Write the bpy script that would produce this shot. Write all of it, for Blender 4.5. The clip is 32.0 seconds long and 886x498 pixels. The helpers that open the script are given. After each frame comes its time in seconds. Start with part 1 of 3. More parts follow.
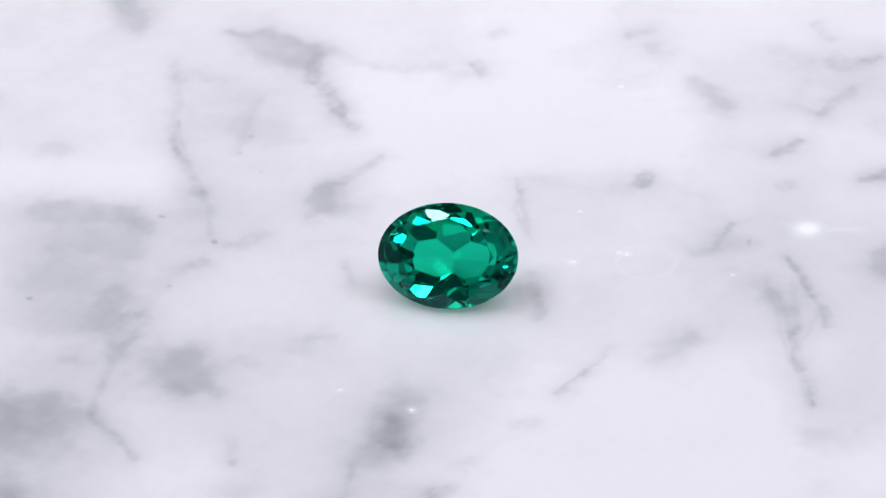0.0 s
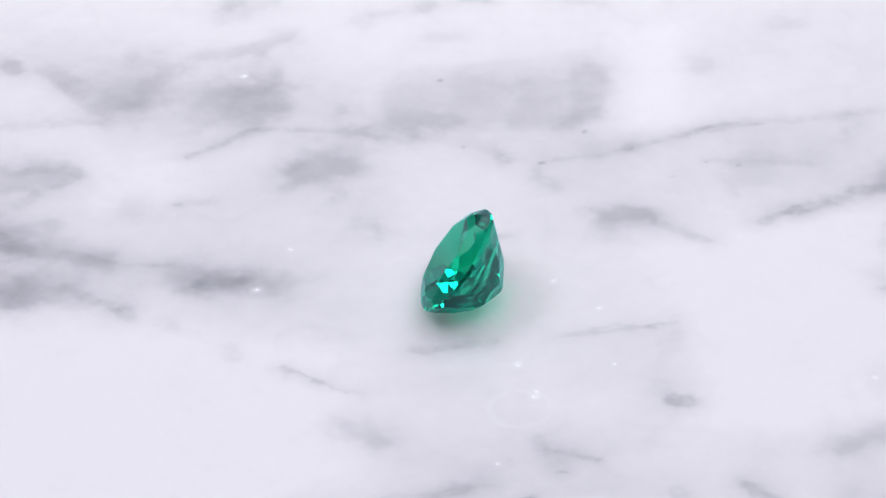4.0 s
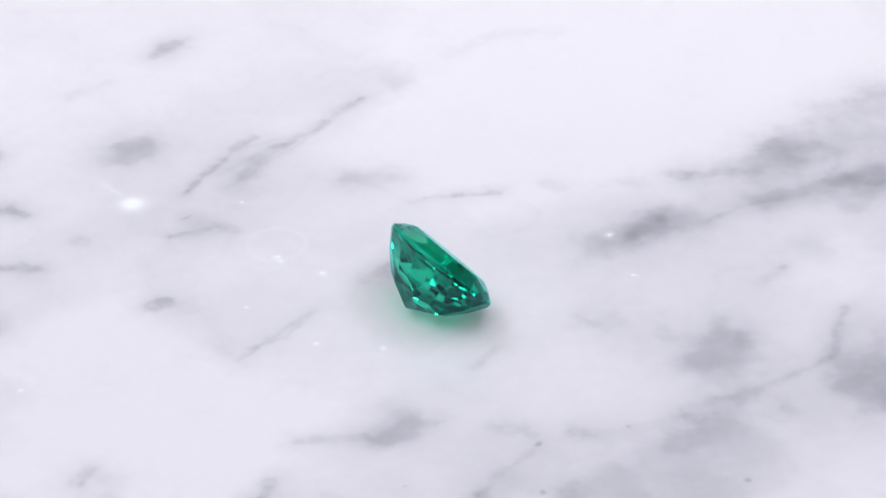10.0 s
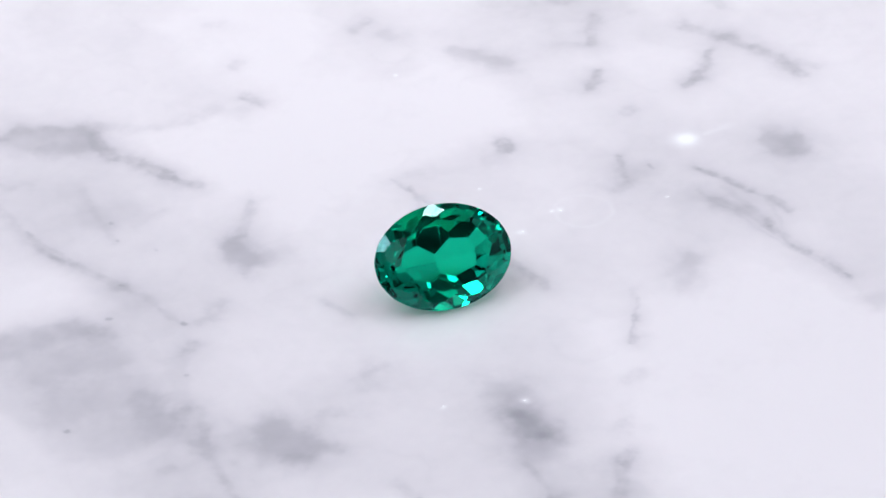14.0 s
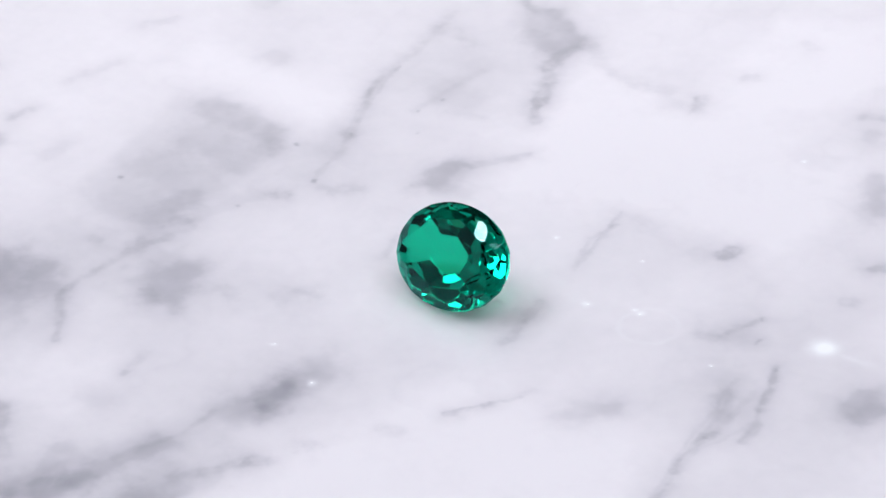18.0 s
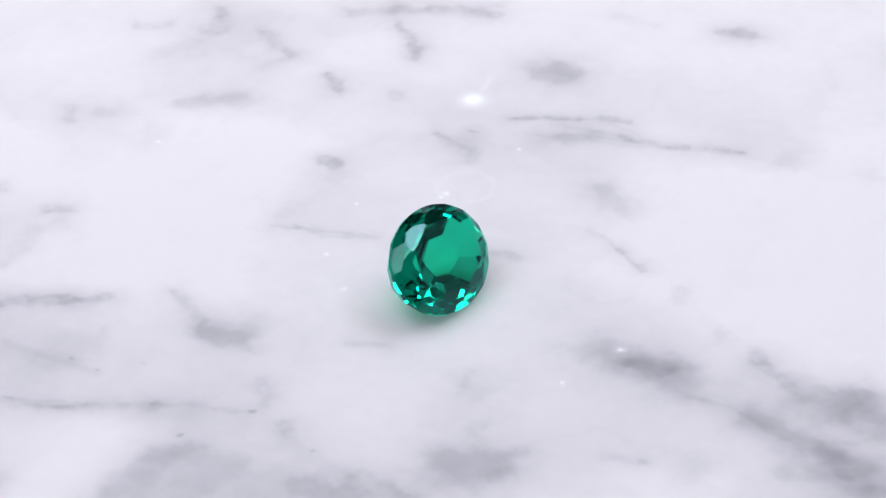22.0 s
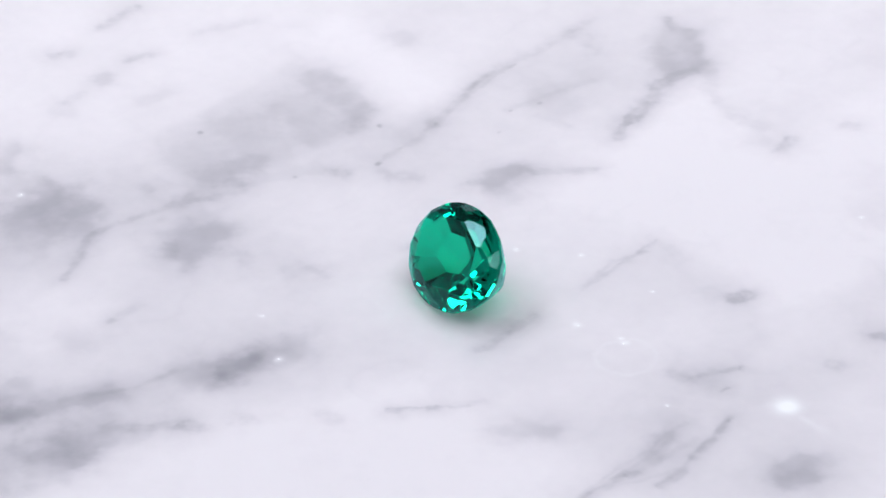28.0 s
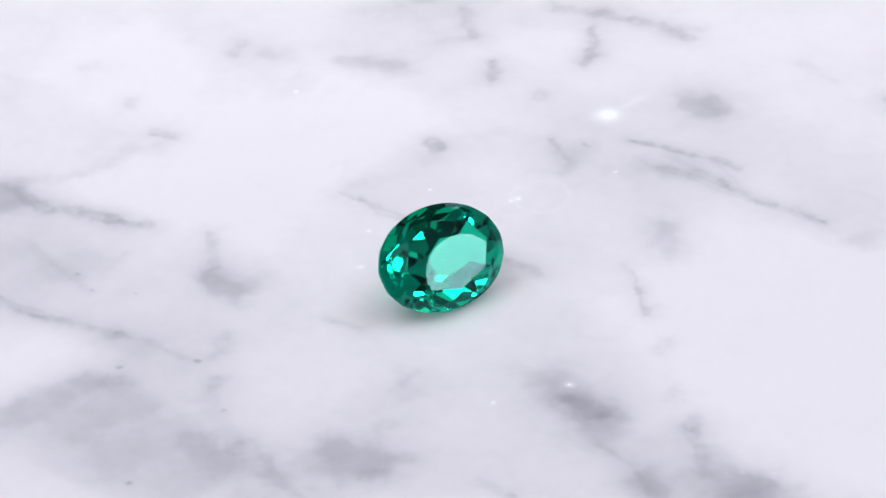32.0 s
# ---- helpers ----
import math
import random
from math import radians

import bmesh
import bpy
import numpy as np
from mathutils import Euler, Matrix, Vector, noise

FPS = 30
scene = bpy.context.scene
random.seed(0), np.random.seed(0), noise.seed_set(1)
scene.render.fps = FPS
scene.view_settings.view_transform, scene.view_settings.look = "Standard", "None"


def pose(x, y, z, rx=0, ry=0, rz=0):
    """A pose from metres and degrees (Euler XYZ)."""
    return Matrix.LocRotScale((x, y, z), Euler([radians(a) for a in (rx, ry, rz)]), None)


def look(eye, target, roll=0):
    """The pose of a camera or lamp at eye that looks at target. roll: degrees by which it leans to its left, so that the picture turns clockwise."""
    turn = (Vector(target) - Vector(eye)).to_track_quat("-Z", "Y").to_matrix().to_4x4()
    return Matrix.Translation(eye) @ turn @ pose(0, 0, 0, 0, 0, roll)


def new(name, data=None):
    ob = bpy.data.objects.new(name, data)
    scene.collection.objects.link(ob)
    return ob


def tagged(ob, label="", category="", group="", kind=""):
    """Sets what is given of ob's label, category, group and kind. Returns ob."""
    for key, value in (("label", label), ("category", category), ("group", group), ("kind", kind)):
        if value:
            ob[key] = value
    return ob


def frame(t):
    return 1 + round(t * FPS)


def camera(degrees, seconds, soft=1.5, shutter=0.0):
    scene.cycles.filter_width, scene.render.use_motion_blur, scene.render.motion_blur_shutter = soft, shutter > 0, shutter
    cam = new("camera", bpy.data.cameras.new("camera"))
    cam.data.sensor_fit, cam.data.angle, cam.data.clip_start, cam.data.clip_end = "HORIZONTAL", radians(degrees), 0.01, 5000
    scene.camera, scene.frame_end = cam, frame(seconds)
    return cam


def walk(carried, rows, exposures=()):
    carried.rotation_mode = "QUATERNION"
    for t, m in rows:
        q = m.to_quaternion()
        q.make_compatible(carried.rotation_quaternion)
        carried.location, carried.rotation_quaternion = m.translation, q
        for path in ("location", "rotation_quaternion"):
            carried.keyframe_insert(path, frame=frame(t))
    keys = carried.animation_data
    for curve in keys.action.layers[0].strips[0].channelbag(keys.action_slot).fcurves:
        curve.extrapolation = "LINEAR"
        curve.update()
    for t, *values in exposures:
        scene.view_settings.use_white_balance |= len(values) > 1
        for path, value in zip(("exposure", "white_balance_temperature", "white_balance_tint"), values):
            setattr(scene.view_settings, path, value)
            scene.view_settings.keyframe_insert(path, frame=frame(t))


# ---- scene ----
MM = 0.001

# the camera stands still above a turning marble disc
EYE, TARGET = (-0.000302, -0.228085, 0.153530), (-0.000302, 0.006091, 0.0)
cam = camera(12.642, 32.0, soft=1.5)
walk(cam, [(0.0, look(EYE, TARGET, -2.32)), (32.0, look(EYE, TARGET, -2.32))])

# turn of the disc: seconds, degrees
TURN = ((0.0, 0.0), (0.5, 10.62), (1.0, 21.37), (1.5, 32.28), (2.0, 43.16), (2.5, 54.0), (3.5, 75.4), (4.5, 96.91), (5.0, 107.8),
        (6.0, 129.65), (6.5, 140.58), (7.0, 151.69), (7.5, 163.49), (8.0, 175.59), (8.5, 188.25), (9.0, 201.09), (10.0, 226.28),
        (11.0, 251.63), (12.0, 276.66), (13.0, 302.17), (14.0, 327.4), (15.0, 352.87), (15.5, 365.47), (16.4, 388.2),
        (17.1, 405.8), (17.28, 409.2), (17.5, 405.0), (18.0, 392.58), (19.0, 367.46), (20.0, 341.74), (21.0, 316.0), (22.0, 290.17),
        (22.5, 277.64), (22.67, 274.2))
TURN_BACK = ((22.83, 277.4), (23.0, 281.58), (24.0, 306.76), (25.0, 332.22), (26.0, 357.63), (26.5, 370.34), (27.3, 390.6),
             (27.97, 407.5), (28.14, 410.6), (28.32, 407.4), (28.5, 402.76), (29.0, 389.69), (29.5, 376.63), (30.0, 363.77), (30.5, 351.16),
             (31.0, 338.25), (31.5, 325.53), (32.0, 312.8))

# ---- light: unseen lamps, several added as fill, inside an added closed box ----
world = bpy.data.worlds.new("room")
scene.world = world
world.use_nodes = True
world.node_tree.nodes["Background"].inputs[0].default_value = (0.8, 0.85, 1.0, 1)
world.node_tree.nodes["Background"].inputs[1].default_value = 0.02
scene.view_settings.exposure = 0.0


POWER = 0.69
COOL = (0.90, 0.95, 1.08)


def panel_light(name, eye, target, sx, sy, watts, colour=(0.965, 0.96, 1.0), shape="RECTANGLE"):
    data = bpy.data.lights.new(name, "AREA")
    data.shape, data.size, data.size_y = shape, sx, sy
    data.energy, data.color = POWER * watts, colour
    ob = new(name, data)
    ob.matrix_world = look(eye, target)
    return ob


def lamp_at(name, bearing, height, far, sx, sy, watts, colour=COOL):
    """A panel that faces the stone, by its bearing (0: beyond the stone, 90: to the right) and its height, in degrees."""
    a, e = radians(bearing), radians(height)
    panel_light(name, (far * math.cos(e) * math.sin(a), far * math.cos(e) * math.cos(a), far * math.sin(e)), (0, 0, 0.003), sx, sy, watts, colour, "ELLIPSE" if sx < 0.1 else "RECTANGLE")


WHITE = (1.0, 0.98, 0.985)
# unseen overhead fill, added in strips so the stone's flashes break up
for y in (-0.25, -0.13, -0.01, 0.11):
    panel_light("fill_strip_top", (0.0, y, 0.56), (0, y * 0.4, 0), 0.46, 0.036, 0.28, WHITE)
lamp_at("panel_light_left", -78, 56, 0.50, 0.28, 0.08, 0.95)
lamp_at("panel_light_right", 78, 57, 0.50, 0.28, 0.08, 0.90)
# unseen fill added above the camera to brighten the stone's outer ring
lamp_at("fill_front", 180, 58, 0.50, 0.36, 0.10, 0.13, WHITE)
# unseen fill added low behind, only for a sheen on the far marble
lamp_at("sheen_fill_back", 0, 24, 0.44, 0.50, 0.10, 0.25, (1.0, 0.95, 0.98))
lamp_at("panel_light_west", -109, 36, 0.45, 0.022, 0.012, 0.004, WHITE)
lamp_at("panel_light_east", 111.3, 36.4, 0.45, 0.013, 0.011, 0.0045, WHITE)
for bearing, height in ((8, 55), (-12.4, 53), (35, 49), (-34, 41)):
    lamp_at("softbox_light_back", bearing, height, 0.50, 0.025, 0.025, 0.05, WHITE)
# ring of small unseen lamps, added to put bright flashes in the facets
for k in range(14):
    lamp_at("flash_fill", 170 - k * 360 / 14, 52 + 14 * (k % 2), 0.50, 0.020, 0.020, 0.038)
# tiny unseen lamps, added for point sparkles on the stone
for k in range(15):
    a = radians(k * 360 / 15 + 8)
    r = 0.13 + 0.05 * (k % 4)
    panel_light("sparkle_lamp", (r * math.sin(a), r * math.cos(a), 0.42), (0, 0, 0), 0.0030, 0.0030, 0.034, COOL)


# ---- materials ----
def material(name):
    m = bpy.data.materials.new(name)
    m.use_nodes = True
    return m, m.node_tree.nodes, m.node_tree.links, m.node_tree.nodes["Principled BSDF"]


def marble_material():
    m, n, l, b = material("marble")
    vein = n.new("ShaderNodeAttribute")
    vein.attribute_name = "vein"
    spot_amount = n.new("ShaderNodeAttribute")
    spot_amount.attribute_name = "pale_spot"
    co = n.new("ShaderNodeTexCoord")
    grain = n.new("ShaderNodeTexNoise")
    grain.inputs["Scale"].default_value, grain.inputs["Detail"].default_value = 900, 6
    cloud = n.new("ShaderNodeTexNoise")
    cloud.inputs["Scale"].default_value, cloud.inputs["Detail"].default_value = 140, 5
    l.new(co.outputs["Object"], grain.inputs["Vector"])
    l.new(co.outputs["Object"], cloud.inputs["Vector"])
    ramp = n.new("ShaderNodeValToRGB")
    e = ramp.color_ramp.elements
    e[0].position, e[0].color = 0.0, (0.872, 0.833, 0.855, 1)
    e[1].position, e[1].color = 1.0, (0.185, 0.183, 0.215, 1)
    mid = ramp.color_ramp.elements.new(0.35)
    mid.color = (0.556, 0.536, 0.570, 1)
    a1 = n.new("ShaderNodeMath")
    a1.operation = "MULTIPLY_ADD"
    a1.inputs[1].default_value, a1.inputs[2].default_value = 0.10, -0.06
    l.new(cloud.outputs["Fac"], a1.inputs[0])
    a2 = n.new("ShaderNodeMath")
    l.new(a1.outputs[0], a2.inputs[0])
    l.new(vein.outputs["Fac"], a2.inputs[1])
    a3 = n.new("ShaderNodeMath")
    a3.operation = "MULTIPLY_ADD"
    a3.inputs[1].default_value = 0.05
    l.new(grain.outputs["Fac"], a3.inputs[0])
    l.new(a2.outputs[0], a3.inputs[2])
    a4 = n.new("ShaderNodeMath")
    a4.inputs[1].default_value = -0.02
    l.new(a3.outputs[0], a4.inputs[0])
    l.new(a4.outputs[0], ramp.inputs["Fac"])
    mix = n.new("ShaderNodeMix")
    mix.data_type = "RGBA"
    mix.inputs["B"].default_value = (0.99, 0.99, 1.0, 1)
    l.new(spot_amount.outputs["Fac"], mix.inputs["Factor"])
    l.new(ramp.outputs["Color"], mix.inputs["A"])
    l.new(mix.outputs["Result"], b.inputs["Base Color"])
    b.inputs["Roughness"].default_value = 0.14
    b.inputs["Specular IOR Level"].default_value = 0.5
    b.inputs["Subsurface Weight"].default_value = 0.9
    b.inputs["Subsurface Radius"].default_value = (1.0, 1.0, 1.0)
    b.inputs["Subsurface Scale"].default_value = 0.006
    return m


def gem_material(name, polished, hazy):
    """Green crystal: each crossing takes red and blue away, its mirror reflections are nearly white; a trace of haze inside."""
    m, n, l, b = material(name)
    out = n["Material Output"]
    n.remove(b)
    through_it = n.new("ShaderNodeBsdfRefraction")
    through_it.inputs["Color"].default_value = (0.085, 0.80, 0.60, 1)
    through_it.inputs["Roughness"].default_value, through_it.inputs["IOR"].default_value = 0.0, 1.58
    mirror = n.new("ShaderNodeBsdfGlossy")
    mirror.inputs["Color"].default_value, mirror.inputs["Roughness"].default_value = (0.45, 0.91, 0.92, 1), polished
    fresnel = n.new("ShaderNodeFresnel")
    fresnel.inputs["IOR"].default_value = 1.58
    haze = n.new("ShaderNodeBsdfTranslucent")
    haze.inputs["Color"].default_value = (0.0, 0.42, 0.40, 1)
    mix_a, mix_b = n.new("ShaderNodeMixShader"), n.new("ShaderNodeMixShader")
    mix_b.inputs["Fac"].default_value = hazy
    l.new(fresnel.outputs[0], mix_a.inputs["Fac"])
    l.new(through_it.outputs[0], mix_a.inputs[1])
    l.new(mirror.outputs[0], mix_a.inputs[2])
    l.new(mix_a.outputs[0], mix_b.inputs[1])
    l.new(haze.outputs[0], mix_b.inputs[2])
    l.new(mix_b.outputs[0], out.inputs["Surface"])
    return m


def matte_material(name, colour, rough=0.9):
    m, n, l, b = material(name)
    noise_tex = n.new("ShaderNodeTexNoise")
    noise_tex.inputs["Scale"].default_value, noise_tex.inputs["Detail"].default_value = 60, 6
    ramp = n.new("ShaderNodeValToRGB")
    ramp.color_ramp.elements[0].color = tuple(c * 0.92 for c in colour) + (1,)
    ramp.color_ramp.elements[1].color = tuple(colour) + (1,)
    l.new(noise_tex.outputs["Fac"], ramp.inputs["Fac"])
    l.new(ramp.outputs["Color"], b.inputs["Base Color"])
    b.inputs["Roughness"].default_value = rough
    return m


def pale_spot_material():
    m, n, l, b = material("pale_spot")
    b.inputs["Base Color"].default_value = (0.97, 0.97, 0.99, 1)
    b.inputs["Roughness"].default_value = 0.55
    return m


PALE_SPOT = pale_spot_material()
MARBLE = marble_material()
GEM, GIRDLE = gem_material("green_gemstone", 0.0, 0.003), gem_material("bruted_girdle", 0.12, 0.02)
PAVILION = gem_material("green_gemstone_hazy", 0.0, 0.007)
# tones of the added walls, set for bright and dark reflections in the stone
PALE_REFLECTOR = matte_material("pale_reflector", (0.52, 0.52, 0.53))
GREY_BLOCKER = matte_material("grey_blocker", (0.16, 0.16, 0.165))
BLACK_BLOCKER = matte_material("black_blocker", (0.05, 0.05, 0.053))
TABLE = matte_material("grey_board", (0.35, 0.35, 0.37), 0.6)


# ---- unseen box added round the disc to shape what the stone reflects ----
def slab_box(name, x0, x1, y0, y1, z0, z1, mat, label):
    bm = bmesh.new()
    bmesh.ops.create_cube(bm, size=1)
    for v in bm.verts:
        v.co = Vector(((x0 + x1) / 2 + v.co.x * (x1 - x0), (y0 + y1) / 2 + v.co.y * (y1 - y0), (z0 + z1) / 2 + v.co.z * (z1 - z0)))
    bmesh.ops.bevel(bm, geom=bm.edges[:], offset=0.002, segments=2, affect="EDGES")
    me = bpy.data.meshes.new(name)
    bm.to_mesh(me)
    bm.free()
    me.materials.append(mat)
    return tagged(new(name, me), label, name.split("_")[0], kind="structure")


slab_box("floor", -0.46, 0.46, -0.56, 0.46, -0.032, -0.012, TABLE, "added unseen grey board under the marble disc")
slab_box("wall_north", -0.45, 0.45, 0.45, 0.46, -0.012, 0.60, GREY_BLOCKER, "added unseen dark grey wall that keeps reflections dark")
slab_box("wall_west", -0.46, -0.45, -0.55, 0.45, -0.012, 0.60, PALE_REFLECTOR, "added unseen pale wall that brightens the stone's reflections")
slab_box("wall_east", 0.45, 0.46, -0.55, 0.45, -0.012, 0.60, PALE_REFLECTOR, "added unseen pale wall that brightens the stone's reflections")
slab_box("wall_south", -0.45, 0.45, -0.56, -0.55, -0.012, 0.60, BLACK_BLOCKER, "added unseen black wall behind the camera that darkens reflections")
slab_box("ceiling", -0.46, 0.46, -0.56, 0.46, 0.60, 0.61, GREY_BLOCKER, "added unseen dark grey ceiling that keeps reflections dark")


# ---- the marble disc: every vein and pale fleck is laid by a call of its own, in millimetres on the disc ----
RADIUS, THICK, CELLS = 60.0, 12.0, 1000


def lattice(x, y, seed):
    """Smooth noise, -1 to 1, on a lattice of cell 1."""
    rng = np.random.RandomState(seed)
    table = rng.rand(256, 256) * 2 - 1
    xi, yi = np.floor(x).astype(int), np.floor(y).astype(int)
    fx, fy = x - xi, y - yi
    fx, fy = fx * fx * (3 - 2 * fx), fy * fy * (3 - 2 * fy)
    at = lambda i, j: table[(xi + i) % 256, (yi + j) % 256]
    return (at(0, 0) * (1 - fx) + at(1, 0) * fx) * (1 - fy) + (at(0, 1) * (1 - fx) + at(1, 1) * fx) * fy


def layers(x, y, seed, octaves=4):
    total, gain = np.zeros_like(x), 0.5
    for k in range(octaves):
        total += gain * lattice(x * 2 ** k, y * 2 ** k, seed + k)
        gain *= 0.5
    return total


# a square grid bent into a disc, so that its rim is round; finest in the middle
u = np.linspace(-1, 1, CELLS + 1)
u = 0.58 * u + 0.42 * u * np.abs(u) ** 3
gx, gy = (a.ravel() for a in np.meshgrid(u, u))
reach = np.maximum(np.abs(gx), np.abs(gy))
length = np.maximum(np.hypot(gx, gy), 1e-9)
bend = 1 + (reach / length - 1) * reach ** 3
disc_x, disc_y = gx * bend * RADIUS, gy * bend * RADIUS
# the veins waver: their coordinates are shifted by noise
warp_x = disc_x + 0.40 * layers(disc_x / 4.0, disc_y / 4.0, 11, 3) + 0.20 * layers(disc_x / 0.85, disc_y / 0.85, 21, 4)
warp_y = disc_y + 0.40 * layers(disc_x / 4.0, disc_y / 4.0, 31, 3) + 0.20 * layers(disc_x / 0.85, disc_y / 0.85, 41, 4)
patchy = 1 + 0.45 * layers(disc_x / 2.0, disc_y / 2.0, 51, 3) + 0.1 * layers(disc_x / 0.6, disc_y / 0.6, 61, 2)
edge = np.exp(1.2 * layers(disc_x / 1.1, disc_y / 1.1, 91, 4))
# grey crystals gather in clots along the veins
clots = np.clip(1.0 + 0.8 * layers(disc_x / 0.6, disc_y / 0.6, 131, 3), 0.4, 1.8)
# clouds that run through the whole stone, and hair-fine veins between them
cloud = 0.5 + 0.9 * layers(warp_x / 8.0, warp_y / 8.0, 71, 3)
ridge = 1 - np.abs(2.2 * layers(warp_x / 5.0 + 40, warp_y / 5.0 + 40, 81, 4))
vein_field = 0.035 + 0.05 * np.clip(cloud, 0, 1) ** 1.5 + 0.03 * np.clip(ridge, 0, 1) ** 3 * np.clip(cloud + 0.2, 0, 1)
fleck_field = np.zeros(len(disc_x))


def vein(dark, width, *line):
    """A grey vein through the points of line: a core, and a wide soft halo where the stone lets it shine through."""
    points = [(line[i], line[i + 1]) for i in range(0, len(line), 2)]
    far = 4.6 * width + 1.2
    near = np.nonzero((warp_x > min(p[0] for p in points) - far) & (warp_x < max(p[0] for p in points) + far)
                      & (warp_y > min(p[1] for p in points) - far) & (warp_y < max(p[1] for p in points) + far))[0]
    x, y = warp_x[near], warp_y[near]
    best = np.full(len(near), 1e9)
    for (ax, ay), (bx, by) in zip(points[:-1], points[1:]):
        dx, dy = bx - ax, by - ay
        k = np.clip(((x - ax) * dx + (y - ay) * dy) / (dx * dx + dy * dy + 1e-9), 0, 1)
        best = np.minimum(best, (x - ax - k * dx) ** 2 + (y - ay - k * dy) ** 2)
    core, wide = 1.05 * width + 0.05, 2.3 * width + 0.5
    amount = (0.60 if width < 0.3 else 0.72) * dark * ((0.40 if width < 0.5 else 0.55) / (1 + (best * edge[near] / (core * core)) ** 2) * np.clip(patchy[near] * (clots[near] if width < 0.6 else 1), 0.15, 2.0)
                     + (0.20 if width > 0.15 else 0.03) * np.exp(-best / (wide * wide)) * np.clip(0.5 + 0.5 * patchy[near], 0.4, 1.3))
    vein_field[near] = 1 - (1 - vein_field[near]) * (1 - np.clip(amount, 0, 0.9))


def sheet(dark, soft, *line):
    """A pale grey sheet of stone with a wavering edge: its corners in turn, and how softly it ends."""
    px, py = np.array(line[0::2]), np.array(line[1::2])
    far = 4 * soft + 1.0
    near = np.nonzero((warp_x > px.min() - far) & (warp_x < px.max() + far) & (warp_y > py.min() - far) & (warp_y < py.max() + far))[0]
    x, y = warp_x[near], warp_y[near]
    best, within = np.full(len(near), 1e9), np.zeros(len(near), bool)
    for ax, ay, bx, by in zip(px, py, np.roll(px, 1), np.roll(py, 1)):
        dx, dy = bx - ax, by - ay
        k = np.clip(((x - ax) * dx + (y - ay) * dy) / (dx * dx + dy * dy + 1e-9), 0, 1)
        best = np.minimum(best, (x - ax - k * dx) ** 2 + (y - ay - k * dy) ** 2)
        within ^= ((ay > y) != (by > y)) & (x < (bx - ax) * (y - ay) / (by - ay + 1e-12) + ax)
    depth = np.sqrt(best) * np.where(within, 1, -1) / soft
    amount = 0.58 * dark / (1 + np.exp(-2.2 * np.clip(depth, -12, 12))) * np.clip(0.55 + 0.45 * patchy[near], 0.3, 1.4)
    vein_field[near] = np.maximum(0, 1 - (1 - vein_field[near]) * (1 - amount))


def fleck(width, x, y, pale=1.7, long=1.0, turn=0, rough=1.0):
    """A pale spot with an uneven edge, drawn out along turn: a whitened patch of colour; small ones hold a thin grain
    that is built further down.
    """
    c, q = math.cos(radians(turn)), math.sin(radians(turn))
    dx, dy = disc_x + rough * (warp_x - disc_x) - x, disc_y + rough * (warp_y - disc_y) - y
    along, across = dx * c + dy * q, dy * c - dx * q
    d = ((along / long) ** 2 + across ** 2) / (width * width)
    np.maximum(fleck_field, np.minimum(1, (pale if width > 0.4 or long > 1 else 0.65) * np.exp(-d * np.clip(edge, 0.4, 3) ** rough)), out=fleck_field)
    if width < 0.4 and long == 1:
        grains.append((x, y, width * 0.4))


def pale_ring(x, y, radius, pale):
    """A faint whitish ring, broken in places."""
    d = (np.hypot(warp_x - x, warp_y - y) - radius) ** 2 / 0.05
    np.maximum(fleck_field, pale * np.clip(2 * patchy - 1.2, 0, 1.3) * np.exp(-d), out=fleck_field)


grains = []
sheet(.12, 0.55, -31.9, 13.3, -29.5, 14.5, -25.9, 14.7, -22.1, 12.8, -20.6, 10.6, -20.7, 6.9, -21.7, 3.4, -22.5, -0.7, -24.1, -3.3, -28.4, -2.5, -30.9, -0.8)
sheet(.09, 0.63, -30.2, -9.9, -26.5, -9.1, -23.3, -12.0, -20.5, -16.6, -19.9, -21.7, -29.1, -25.7)
sheet(.12, 0.40, -21.4, -4.3, -17.6, -4.5, -16.2, -6.6, -16.3, -9.9, -18.1, -10.5, -20.4, -8.9)
sheet(.12, 0.55, -27.1, 46.2, -19.5, 44.6, -22.3, 39.0, -24.8, 39.4)
sheet(.08, 0.79, -16.3, 40.0, -12.8, 40.5, -9.3, 34.2, -6.7, 25.0, -9.3, 28.4, -12.7, 34.5)
sheet(.17, 0.32, -16.2, 37.2, -12.8, 38.1, -9.3, 34.7, -8.8, 30.4, -10.1, 31.6, -13.1, 33.2)
sheet(.07, 1.19, -11.9, 37.0, -6.7, 33.6, -0.3, 31.7, -1.2, 29.8, -9.3, 30.0)
sheet(.06, 2.37, -37.1, 49.7, -9.3, 47.4, -9.3, 29.2, -20.0, 22.0, -35.0, 22.4)
sheet(.11, 1.58, -19.6, 33.4, -9.3, 29.2, -12.4, 10.0, -18.8, 10.5)
sheet(.08, 0.99, 18.8, 31.1, 30.8, 31.9, 35.2, 33.2, 33.5, 18.7, 27.1, 20.7, 19.9, 23.7)
sheet(.08, 2.37, 17.7, 10.7, 34.5, 10.2, 31.0, -17.6, 21.7, -19.5, 15.5, -3.4)
sheet(.06, 2.37, -15.8, -11.8, -6.1, -7.3, 3.9, -5.3, 7.4, -10.9, -1.8, -21.6, -14.2, -20.7)
sheet(.12, 0.47, -10.6, 14.3, -8.4, 15.3, -6.6, 14.8, -7.2, 11.4, -10.0, 10.9)
sheet(.10, 0.55, -6.1, -13.8, -4.2, -13.0, -2.6, -14.7, -3.4, -17.8, -5.8, -17.3)
